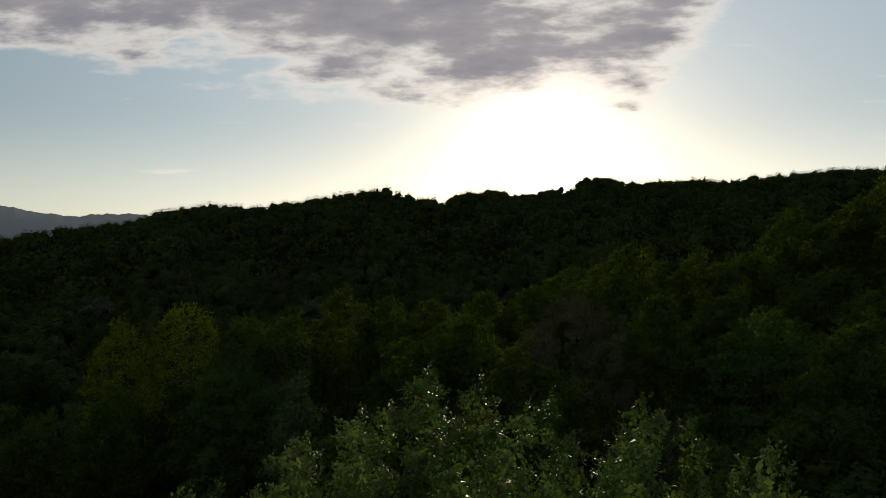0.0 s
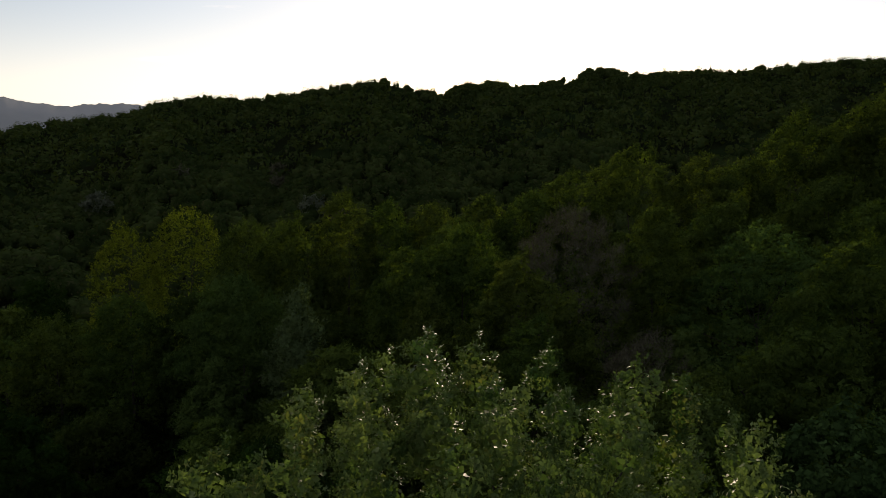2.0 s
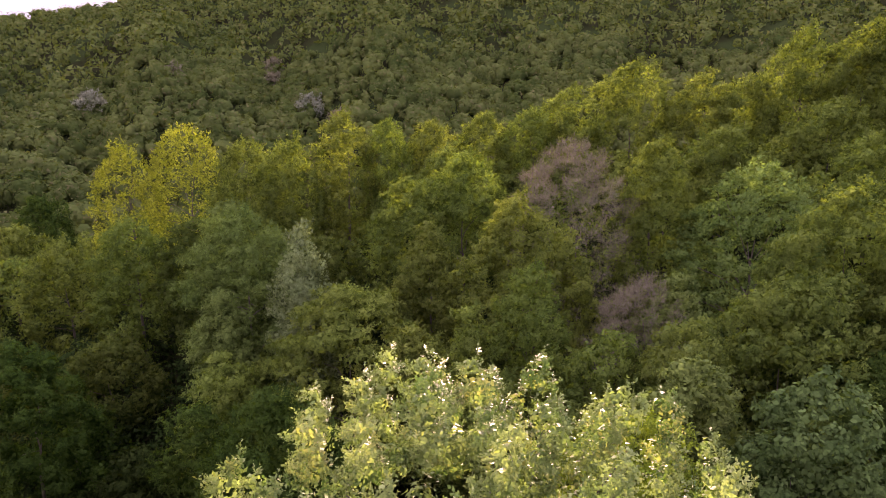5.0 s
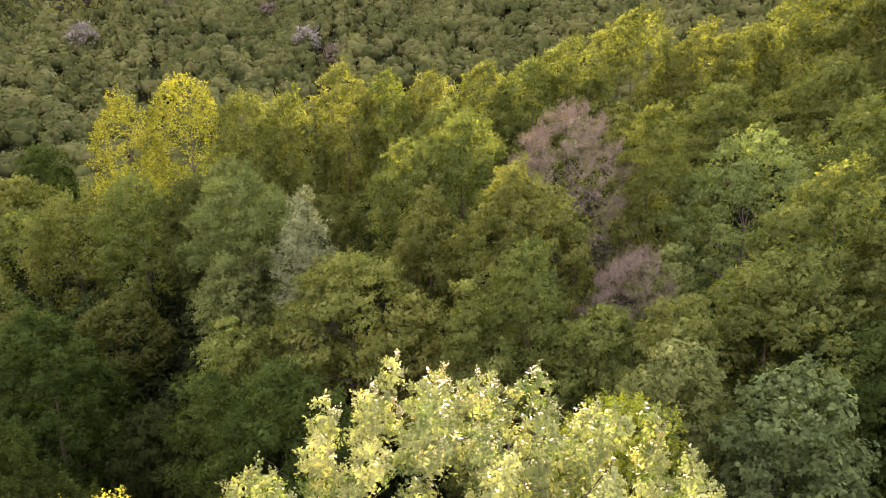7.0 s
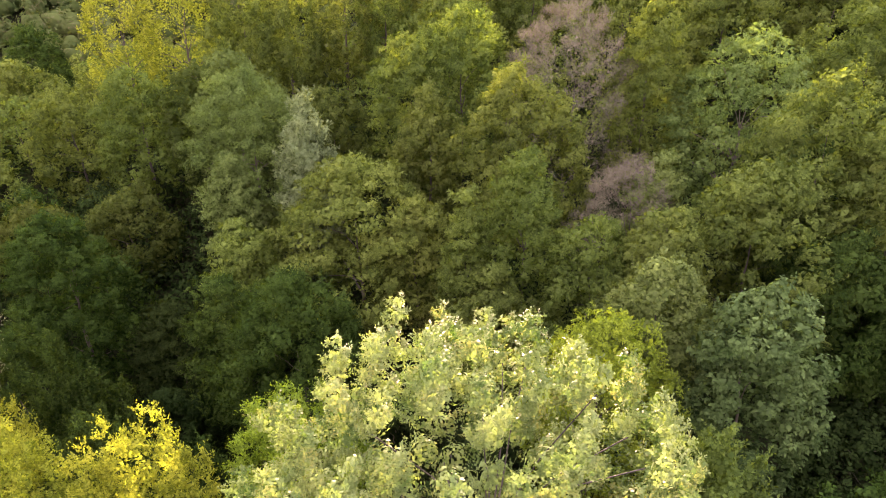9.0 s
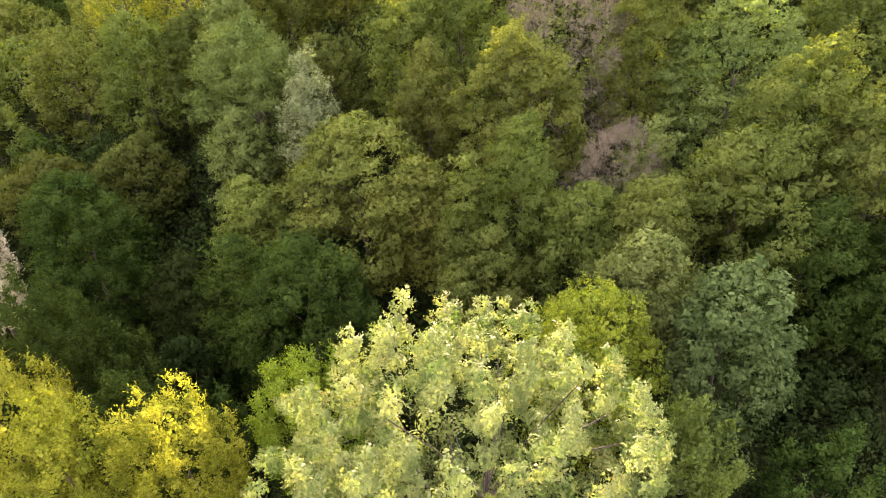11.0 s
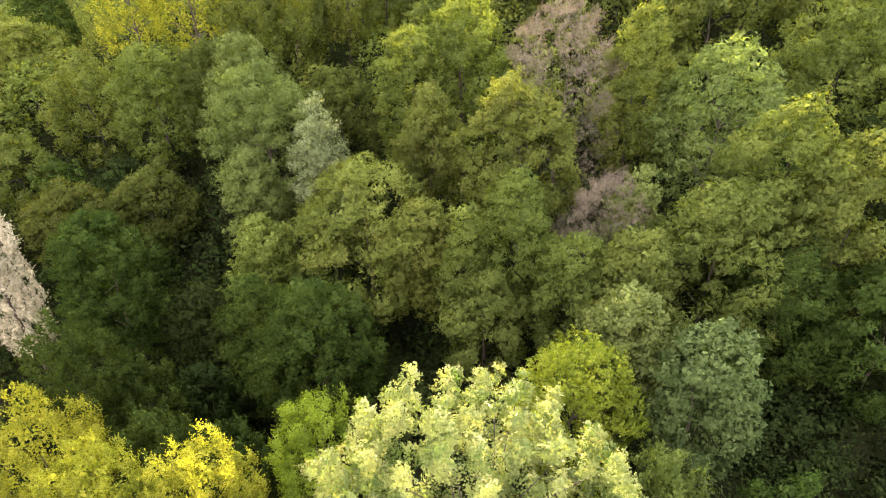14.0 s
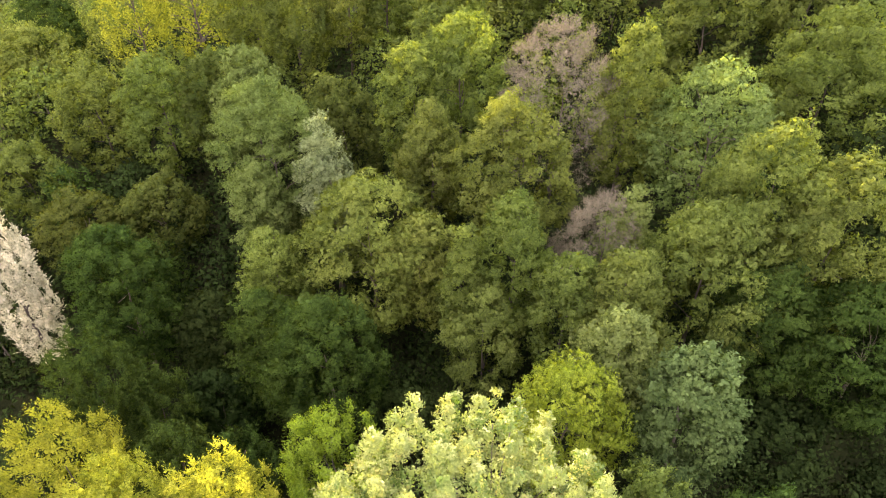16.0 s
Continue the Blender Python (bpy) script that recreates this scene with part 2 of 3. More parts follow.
def mesh_of(name, verts, faces, sides, shade_smooth=False, normals=None):
    """A mesh from arrays: faces is a flat array of corners, each face with the same number of sides."""
    me = bpy.data.meshes.new(name)
    count = len(faces) // sides
    me.vertices.add(len(verts))
    me.vertices.foreach_set("co", np.asarray(verts, np.float32).ravel())
    me.loops.add(len(faces))
    me.loops.foreach_set("vertex_index", np.asarray(faces, np.int32))
    me.polygons.add(count)
    me.polygons.foreach_set("loop_start", np.arange(0, count * sides, sides, dtype=np.int32))
    if shade_smooth:
        me.polygons.foreach_set("use_smooth", np.ones(count, bool))
    me.update(calc_edges=True)
    if normals is not None:
        lean = me.attributes.new("custom_normal", "FLOAT_VECTOR", "POINT")
        lean.data.foreach_set("vector", np.asarray(normals, np.float32).ravel())
    return me


def ball():
    """Corners and faces of a round body of 24 four-sided faces."""
    spots, quads = [], []
    for axis, sign in itertools.product(range(3), (-1, 1)):
        for u, v in itertools.product((-1, 0), (-1, 0)):
            ring = [(u, v), (u + 1, v), (u + 1, v + 1), (u, v + 1)]
            quad = []
            for a, b in (ring if sign > 0 else ring[::-1]):
                spot = [0, 0, 0]
                spot[axis], spot[(axis + 1) % 3], spot[(axis + 2) % 3] = sign, a, b
                if spot not in spots:
                    spots.append(spot)
                quad.append(spots.index(spot))
            quads.append(quad)
    return unit(np.array(spots, float)), np.array(quads)


def unit(v):
    return v / np.maximum(np.linalg.norm(v, axis=-1, keepdims=True), 1e-9)


BALL = ball()


def hearts(rng, centres, sizes):
    """The close inner mass of each bough, uneven all round: corners, faces and the way they lean."""
    way, quads = BALL
    uneven = rng.uniform(0.72, 1.22, (len(centres), len(way), 1))
    verts = centres[:, None] + way[None] * sizes[:, None] * uneven
    faces = quads[None] + np.arange(len(centres))[:, None, None] * len(way)
    return verts.reshape(-1, 3), faces.ravel(), np.tile(way, (len(centres), 1))


def leaf_mesh(name, verts, lean, inner=None, corners=4):
    """Leaves as one mesh, each leaf shaded by the way in which its spray leans, and the inner masses."""
    corner = verts.reshape(-1, corners, 3)
    upright = np.cross(corner[:, 1] - corner[:, 0], corner[:, 2] - corner[:, 0])
    over = (upright * lean).sum(1) < 0
    corner[over] = corner[over][:, ::-1]
    lean, faces = np.repeat(unit(lean), corners, 0), np.arange(len(verts))
    if inner:
        quads = inner[1].reshape(-1, 4)
        extra = quads if corners == 4 else np.concatenate([quads[:, :3], quads[:, (0, 2, 3)]])
        faces = np.concatenate([faces, extra.ravel() + len(verts)])
        verts, lean = np.concatenate([verts, inner[0]]), np.concatenate([lean, inner[2]])
    return mesh_of(name, verts, faces, corners, True, lean)


def make_ground():
    radii = np.concatenate([[0.01], np.geomspace(3, 130, 44), np.linspace(140, 700, 56), np.geomspace(740, 4850, 20)])
    turns = np.radians(np.concatenate([np.arange(-60, 60, 0.75), np.arange(60, 300, 5.0)]))
    rr, aa = np.meshgrid(radii, turns, indexing="ij")
    x, y = rr * np.sin(aa), rr * np.cos(aa)
    z = height(x, y)
    rng = np.random.default_rng(5)
    z = z + np.where((rr > 2) & (rr < 1000), rng.normal(0, 0.12, z.shape), 0)
    k, w = len(turns), np.arange(len(turns))
    quads = []
    for i in range(len(radii) - 1):
        quads.append(np.stack([i * k + w, (i + 1) * k + w, (i + 1) * k + (w + 1) % k, i * k + (w + 1) % k], 1)[:, ::-1])
    ob = new("ground", mesh_of("ground", np.stack([x, y, z], -1).reshape(-1, 3), np.concatenate(quads).ravel(), 4, True))
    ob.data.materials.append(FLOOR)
    tagged(ob, "forest floor of soil and leaf litter on rolling hills, darkened for tree shade", "ground", kind="structure")


make_ground()


# ---- trees ----
def leaves(points, axes, faces_to, length, width, rng, corners=4):
    """Leaves of four corners, or of three where they stay far off: each starts at a point, runs along its axis, and shows its flat side to faces_to."""
    axes = unit(axes)
    side = unit(np.cross(faces_to, axes))
    flat = np.cross(axes, side)
    size = rng.uniform(0.65, 1.25, (len(points), 1))
    run, half = axes * length * size, side * width * 0.5 * size
    bend = flat * (length * 0.10) * size
    if corners == 3:
        low = points + run * 0.12
        return np.stack([low - half, low + half, points + run + bend], 1).reshape(-1, 3)
    mid = points + run * 0.45
    return np.stack([points, mid + half + bend, points + run, mid - half + bend], 1).reshape(-1, 3)


# how a tree carries its leaves: stretch of a bough, lift of its twigs, hang of its leaves, flatness of a spray
HABITS = {
    "plume": ((0.90, 0.90, 1.20), 0.50, 0.15, 0.5),
    "tuft": ((0.72, 0.72, 1.35), 0.95, 0.30, 0.35),
    "round": ((1.0, 1.0, 0.90), 0.25, -0.10, 0.5),
    "layer": ((1.25, 1.25, 0.62), 0.05, -0.15, 0.8),
    "droop": ((0.95, 0.95, 1.05), -0.15, -0.65, 0.45),
    "twiggy": ((0.9, 0.9, 1.1), 0.45, 0.5, 0.3),
}
PER_TWIG = 9


def crown_shape(u, tip):
    """Half width of a crown at the share u of its height, from foot to top; tip: 0.5 for a round dome, more for a pointed one."""
    u = np.clip(u, 0, 1)
    upper = np.clip(1 - (np.maximum(u - 0.42, 0) / 0.58) ** 2, 0, 1) ** tip
    return np.where(u > 0.42, upper, 0.66 + 0.34 * np.sin(np.pi / 2 * u / 0.42))


def crown_points(rng, r, h, bough, tip):
    """Where the boughs of a crown sit: spread evenly over its surface, uneven in depth, in broad bulges and folds."""
    steps = np.linspace(0, 1, 80)
    wide = crown_shape(steps, tip) * r
    strip = np.hypot(np.diff(wide), np.diff(steps) * h) * (wide[1:] + wide[:-1]) * np.pi
    area = strip.sum()
    count = max(12, int(1.15 * area / (math.pi * bough * bough)))
    i = np.arange(count) + 0.5
    u = np.interp(i / count + rng.normal(0, 0.3 / count, count), np.concatenate([[0], np.cumsum(strip)]) / area, steps)
    turn = i * 2.39996 + rng.uniform(0, 6.28) + rng.normal(0, 0.25, count)
    fold = 1 + 0.10 * np.sin(turn * 3 + rng.uniform(0, 6)) * np.sin(u * 6 + rng.uniform(0, 6)) + 0.07 * np.sin(turn * 5 + u * 9 + rng.uniform(0, 6))
    reach = np.maximum(crown_shape(u, tip) * r - bough * 0.60, 0.12 * r * rng.uniform(0, 1, count)) * fold * rng.uniform(0.84, 1.07, count)
    z = u * (h - bough * 0.85) + rng.normal(0, bough * 0.22, count)
    return np.stack([np.cos(turn) * reach, np.sin(turn) * reach, np.minimum(z, h - bough * 0.8)], 1), area


def crown_mesh(name, seed, r, h, habit, leaf, cover=1.0, bough=None, tip=0.5, leaders=(), dense=1.0, sway=(0, 0), corners=4):
    """A crown of leaves, its foot at z = 0: boughs, twigs on the boughs, leaves in two rows on the twigs. leaf: length and width."""
    rng = np.random.default_rng(seed)
    stretch, lift, hang, flat_spray = HABITS[habit]
    stretch = np.array(stretch)
    bough = bough or min(1.35, max(0.5, 0.26 * r))
    centres, area = crown_points(rng, r, h, bough, tip)
    sizes = bough * rng.uniform(0.62, 1.38, len(centres))
    if len(leaders) or habit == "tuft":
        # upright shoots: those that stand out, and more between them over the dome of the crown
        lead = [np.array(p, float) for p in leaders or [(0.0, 0.0, h)]]
        peak = max(p[2] for p in lead)
        for x, y in rng.uniform(-r, r, (900, 2)):
            reach = math.hypot(x, y)
            if reach < 0.97 * r and min(math.hypot(x - p[0], y - p[1]) for p in lead) > 1.85 * bough:
                lead.append(np.array([x, y, peak - 0.5 - (0.30 * reach / r + 2.0 * (reach / r) ** 3) * 0.105 * h - rng.uniform(0, 0.5)]))
        lead = np.array(lead)
        low = centres[:, 2] < np.array([lead[np.argmin(np.hypot(*(lead[:, :2] - c[:2]).T)), 2] for c in centres]) - 5.0 * bough
        centres, sizes = centres[low], sizes[low]
        for down, share, shift in ((0.75, 0.55, 0.08), (1.6, 0.82, 0.20), (2.7, 0.95, 0.35), (4.0, 1.05, 0.5)):
            spot = lead - np.array([0, 0, bough * down])
            spot[:, :2] += rng.normal(0, shift * bough, (len(lead), 2))
            centres, sizes = np.concatenate([centres, spot]), np.concatenate([sizes, bough * share * rng.uniform(0.8, 1.15, len(lead))])
    else:
        up = np.clip(centres[:, 2:] / h, 0, 1) ** 2
        centres = centres + up * np.array([sway[0], sway[1], 0])
    middle = np.array([0, 0, 0.40 * h])
    outs = unit((centres - middle) * np.array([1 / r ** 2, 1 / r ** 2, 1 / (0.6 * h) ** 2]))
    # twigs: all round every bough but for its inner side, thinner low down where the crown stands in the wood
    share = sizes ** 2 * (0.40 + 0.60 * smooth(centres[:, 2], h - 9.0, h - 5.0))
    want = 0.88 * cover * min(area, 2 * math.pi * r * 7.5) / (0.5 * leaf[0] * leaf[1]) / PER_TWIG
    pick = np.repeat(np.arange(len(centres)), np.maximum(3, (1.35 * want * share / share.sum()).astype(int)))
    rise = 1 - 2 * ((np.arange(len(pick)) * 0.618034) % 1.0)
    round_ = np.arange(len(pick)) * 2.39996
    level = np.sqrt(1 - rise ** 2)
    away = unit(np.stack([np.cos(round_) * level, np.sin(round_) * level, rise], 1) + rng.normal(size=(len(pick), 3)) * 0.18)
    keep = (away * outs[pick]).sum(1) + 0.25 * away[:, 2] > rng.uniform(-0.55, 0.05, len(pick))
    pick, away = pick[keep], away[keep]
    knob = 1 + 0.16 * np.sin(away[:, 0] * 7 + pick * 1.7) * np.sin(away[:, 1] * 7 + pick * 2.9) + 0.10 * np.sin(away[:, 2] * 9 + pick)
    base = centres[pick] + away * stretch * (sizes[pick] * knob * rng.uniform(0.74, 1.0, len(pick)))[:, None]
    twig = unit(away * 0.9 + rng.normal(size=away.shape) * 0.55 + np.array([0, 0, lift]))
    long = np.clip(0.34 * bough, 1.5 * leaf[0], 4.0 * leaf[0]) * rng.uniform(0.65, 1.4, len(pick)) * (2.6 if habit == "tuft" else 1.0)
    face = unit(away * 0.55 + np.array([0, 0, 0.65]) + rng.normal(size=away.shape) * 0.40)
    side = unit(np.cross(face, twig))
    k, j = np.repeat(np.arange(len(pick)), PER_TWIG), np.tile(np.arange(PER_TWIG), len(pick))
    points = base[k] + twig[k] * (long[k] * ((j + 0.5) / PER_TWIG - 0.35))[:, None] + rng.normal(0, 0.18, (len(k), 3)) * leaf[0]
    axes = twig[k] * 0.6 + side[k] * (np.where(j % 2, 0.8, -0.8) * np.where(j == PER_TWIG - 1, 0.0, 1.0))[:, None] + rng.normal(0, 0.30, (len(k), 3)) + np.array([0, 0, hang])
    show = face[k] + rng.normal(0, 0.55 * (1 - flat_spray), (len(k), 3))
    verts = leaves(points, axes, show, leaf[0], leaf[1], rng, corners)
    lean = unit(away[k] * 0.80 + outs[pick][k] * 0.25 + unit(show) * 0.30 + rng.normal(0, 0.15, (len(k), 3)))
    # the close heart of every bough: larger leaves turned outwards
    wide = min(0.34 * bough, 1.8 * leaf[0])
    core = crown_points(rng, 0.62 * r, 0.88 * h, bough, tip)[0]
    core = core[rng.permutation(len(core))[:max(4, len(centres) // 6)]]
    shell = len(centres)
    centres, sizes = np.concatenate([centres, core]), np.concatenate([sizes, np.full(len(core), 1.5 * bough)])
    outs = np.concatenate([outs, unit(core - middle)])
    m = np.repeat(np.arange(len(centres)), np.maximum(1, (dense * 4 * math.pi * (0.48 * sizes) ** 2 / (0.5 * wide * 0.8 * wide) * 0.80).astype(int)))
    way = unit(rng.normal(size=(len(m), 3)) + outs[m] * 0.5)
    heart = centres[m] + way * stretch * (sizes[m] * rng.uniform(0.34, 0.64, len(m)))[:, None]
    verts = np.concatenate([verts, leaves(heart, np.cross(way, rng.normal(size=(len(m), 3))), way + rng.normal(size=(len(m), 3)) * 0.2, wide, 0.8 * wide, rng, corners)])
    return leaf_mesh(name, verts, np.concatenate([lean, way + np.array([0, 0, 0.1])]), None, corners), centres[:shell]


def tube(path, radii, sides=7):
    """Corners and faces of a tapering, bent round bar."""
    path, rows = np.asarray(path, float), []
    for i, p in enumerate(path):
        way = unit(path[min(i + 1, len(path) - 1)] - path[max(i - 1, 0)])
        a = unit(np.cross(way, [0.31, 0.95, 0.05]))
        b = np.cross(way, a)
        turn = np.arange(sides) * 2 * math.pi / sides
        rows.append(p + radii[i] * (np.cos(turn)[:, None] * a + np.sin(turn)[:, None] * b))
    quads, w = [], np.arange(sides)
    for i in range(len(path) - 1):
        quads.append(np.stack([i * sides + w, i * sides + (w + 1) % sides, (i + 1) * sides + (w + 1) % sides, (i + 1) * sides + w], 1))
    return np.concatenate(rows), np.concatenate(quads).ravel()


def tree(x, y, top, r, h, habit, colour, label, leaf=(0.21, 0.105), cover=1.0, bough=None, tip=0.5, limbs=5, group="trees in the hollow", seed=None, leaders=(), dense=1.0, sway=(0, 0)):
    """One broadleaf tree: a tapered trunk, limbs and a leafy crown whose top is at the height top."""
    seed = seed if seed is not None else int(abs(x * 131 + y * 17 + top * 7)) + 3
    rng = np.random.default_rng(seed)
    foot = float(height(x, y)) - 0.15
    ob = tagged(new("broadleaf_tree"), label, "tree", group)
    ob.location = (x, y, foot)
    h = min(max(h, 0.80 * (top - foot)), 0.96 * (top - foot))
    start = top - foot - h
    far = y > 24
    leaf = (0.80 * leaf[0], 0.84 * leaf[1]) if far and y < 100 else leaf
    mesh, centres = crown_mesh("crown", seed, r, h, habit, leaf, cover, bough, tip, [(a - x, b - y, c - foot - start) for a, b, c in leaders], dense, sway, 3 if far else 4)
    crown = part("crown", mesh, LEAF[colour], ob)
    crown.location = (0, 0, start)
    tall = start + h * 0.58
    thick = 0.015 * tall + 0.05
    rise = np.linspace(0, 1, 8)
    bend = np.cumsum(rng.normal(0, 0.09, (8, 2)), 0) * rise[:, None]
    path = np.column_stack([bend, rise * tall])
    v, f = tube(path, thick * (1 - 0.88 * rise) + np.where(rise == 0, thick * 0.45, 0), 8)
    trunk = part("trunk", mesh_of("trunk", v, f, 4, True), BARK, ob)
    for i in rng.permutation(len(centres))[:limbs]:
        goal = centres[i] * (np.array([0.82, 0.82, 0.92]) if limbs > 10 else np.array([0.50, 0.50, 0.82])) + np.array([0, 0, start])
        s = np.clip((goal[2] - 0.55 * np.hypot(goal[0], goal[1])) / tall, 0.25, 0.85)
        root = np.array([np.interp(s, rise, path[:, 0]), np.interp(s, rise, path[:, 1]), s * tall])
        knee = root + (goal - root) * 0.5 + np.array([0, 0, 0.10 * np.linalg.norm(goal - root)]) + rng.normal(0, 0.1, 3)
        w = thick * (1 - 0.88 * s)
        v, f = tube([root, (root + knee) / 2 + rng.normal(0, 0.05, 3), knee, goal], [w * 0.62, w * 0.48, w * 0.34, 0.02], 6)
        part("limb", mesh_of("limb", v, f, 4, True), BARK, trunk)
    return ob


# the tree on the knoll, nearest to the camera, with the tips of its upright shoots
tree(0.8, 12.6, 17.6, 5.7, 10.5, "plume", "pale", "large broadleaf tree with pale yellow-green glossy leaves on a knoll", (0.076, 0.050), 1.6, 0.60, 0.5, 22, "trees on the knoll", 11,
     [(-1.3, 16.4, 16.2), (-0.1, 16.5, 15.7), (-3.0, 15.1, 15.9), (2.1, 14.9, 16.7), (0.6, 13.9, 17.1), (-0.4, 13.6, 17.3), (-0.3, 12.2, 17.6), (3.4, 12.9, 17.0), (4.6, 13.6, 16.4),
      (5.2, 12.7, 15.9), (4.6, 10.4, 16.7), (-3.7, 10.4, 16.2), (-4.2, 13.2, 15.3), (-1.5, 12.0, 16.8), (2.3, 13.1, 16.4), (1.2, 11.2, 17.2), (-1.8, 14.4, 16.4), (6.1, 12.6, 14.4),
      (2.7, 10.6, 17.0), (-2.3, 9.6, 16.6), (0.2, 9.4, 16.9), (-4.9, 11.8, 14.6), (5.6, 11.0, 15.4), (1.1, 15.6, 15.8), (3.4, 15.4, 15.3), (-2.7, 12.9, 16.2)], 0.7)

# the hollow
tree(-8.4, 41.6, 12.9, 2.1, 8.5, "plume", "silver", "slender tree with silvery green leaves among darker trees", (0.18, 0.095), 1.2, 0.7, 0.55)
tree(-13.3, 46.5, 12.9, 4.5, 12.0, "round", "sage", "dense round-headed green tree with fine leaves", (0.17, 0.08), 1.1, 0.95)
tree(-13.6, 42.4, 8.2, 2.4, 9.0, "droop", "sage", "light green tree with hanging boughs under a round-headed one", (0.18, 0.085), 1.1, 0.8)
tree(-5.2, 37.0, 10.9, 5.0, 10.5, "layer", "green", "broad green tree with layered boughs in the hollow", (0.21, 0.10), 1.15, 1.05)
tree(-1.6, 35.4, 9.4, 2.6, 9.0, "layer", "green", "green tree with layered boughs at the side of a broader one", (0.21, 0.10), 1.1, 0.85)
tree(4.2, 32.6, 13.5, 2.5, 11.5, "round", "olive", "tall olive-green tree with a pointed lit tip", (0.19, 0.10), 1.15, 0.75, 0.85)
tree(1.2, 31.6, 11.7, 1.6, 10.0, "round", "olive", "narrow green tree beside a taller one", (0.19, 0.10), 1.1, 0.62, 0.8)
tree(2.4, 29.4, 8.3, 2.6, 9.0, "droop", "olive", "olive-green tree hanging over the dark hollow", (0.18, 0.10), 1.1, 0.8)
tree(5.4, 40.6, 14.9, 4.3, 12.0, "droop", "olive", "green tree with yellow sunlit top and drooping sprays", (0.21, 0.10), 1.15, 0.9, 0.85, sway=(-1.3, 0))
tree(-0.9, 44.0, 12.3, 2.6, 10.0, "droop", "olive", "middle-sized green tree with hanging sprays", (0.21, 0.10), 1.1, 0.75, 0.65)
tree(-2.2, 49.0, 14.5, 3.2, 11.0, "droop", "olive", "olive-green tree standing behind its neighbours", (0.23, 0.11))
tree(1.6, 51.5, 15.6, 3.8, 11.0, "round", "olive", "yellow-green tree with a lit crown", (0.23, 0.11))
tree(8.6, 46.2, 16.8, 4.4, 11.0, "twiggy", "pink", "half-bare tree with dry pinkish-grey twigs", (0.34, 0.022), 0.8, 0.8, dense=0.02)
tree(13.6, 45.2, 17.6, 2.9, 13.0, "droop", "olive", "tall yellow-green tree with hanging foliage", (0.22, 0.10), 1.1, 0.8, 0.7)
tree(18.3, 41.3, 16.9, 4.2, 11.5, "layer", "grey", "spreading grey-green tree with bare branches showing", (0.21, 0.10), 1.05, 0.85, 0.55, 14, dense=0.6)
tree(19.7, 34.0, 16.4, 4.3, 14.0, "droop", "olive", "large olive-green tree with heavy drooping boughs and a sunlit top", (0.20, 0.105), 1.15, 0.95)
tree(15.8, 31.0, 13.2, 4.5, 13.0, "droop", "olive", "broad olive-green tree with heavy hanging boughs", (0.20, 0.105), 1.15, 0.95)
tree(23.4, 32.0, 15.6, 4.0, 14.0, "droop", "olive", "tall tree with a yellow sunlit side and hanging boughs", (0.20, 0.105), 1.1, 0.9)
tree(9.8, 33.4, 12.1, 2.8, 8.5, "twiggy", "pink", "small half-bare tree with pinkish-grey dry twigs", (0.30, 0.020), 0.8, 0.6, dense=0.02)
tree(11.5, 34.2, 12.4, 1.7, 7.0, "layer", "grey", "small pale green tree beside dry twigs", (0.18, 0.09), 1.1, 0.55)
tree(7.2, 29.4, 11.2, 2.3, 9.5, "droop", "olive", "olive-green tree with hanging sprays", (0.18, 0.10), 1.1, 0.72)
tree(10.5, 28.6, 11.9, 2.7, 9.5, "droop", "olive", "olive-green tree with a rounded lit top", (0.18, 0.10), 1.1, 0.75)
tree(8.9, 24.0, 12.4, 2.4, 9.5, "round", "grey", "pale green tree with a lit rounded top", (0.15, 0.09), 1.15, 0.68)
tree(11.8, 20.6, 13.2, 2.75, 11.0, "droop", "blue", "tall blue-green tree with large hanging leaf clusters", (0.16, 0.10), 1.2, 0.66, 0.42)
tree(6.1, 20.9, 12.0, 2.9, 8.5, "layer", "lime", "bushy lime-green tree with yellow tips", (0.115, 0.064), 1.2, 0.72, dense=0.45)
tree(8.7, 15.7, 11.5, 2.1, 7.5, "tuft", "olive", "small olive-yellow tree under larger crowns", (0.13, 0.075), 1.15, 0.6)
tree(14.8, 15.9, 9.5, 1.9, 7.0, "tuft", "deep", "small green tree at the edge of the hollow", (0.15, 0.08), 1.1, 0.62)
tree(-7.4, 28.3, 8.8, 3.9, 9.5, "plume", "deep", "deep green tree with feathery upswept foliage", (0.18, 0.08), 1.2, 0.85, 0.62)
tree(-11.6, 31.2, 7.0, 2.4, 8.5, "layer", "deep", "green tree with layered boughs above the dark hollow", (0.19, 0.09), 1.15, 0.75)
tree(-12.0, 36.6, 7.4, 2.4, 8.5, "layer", "green", "light green tree low in the hollow", (0.19, 0.09), 1.1, 0.75)
# the lowest trees here wear near-black leaves that paint the hollow's shade
tree(-16.2, 30.6, -1.0, 2.8, 6.0, "droop", "low", "low tree deep in the hollow, shade painted into its dark green leaves")
tree(-17.2, 36.0, 1.4, 2.8, 7.0, "layer", "low", "tree in the hollow, shade painted into its dark green leaves")
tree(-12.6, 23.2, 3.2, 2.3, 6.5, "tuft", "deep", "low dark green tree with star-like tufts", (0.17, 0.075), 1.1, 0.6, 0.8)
tree(-2.6, 27.0, 1.6, 2.6, 5.0, "droop", "low", "low tree in the hollow, its leaves darkened for shade")
tree(2.6, 25.4, 2.2, 2.6, 5.0, "round", "low", "low tree behind the knoll, its leaves darkened for shade")
tree(-23.2, 36.4, 7.6, 3.6, 11.0, "round", "deep", "deep green round tree above the dark hollow", (0.19, 0.10), 1.4, 0.85, dense=1.4)
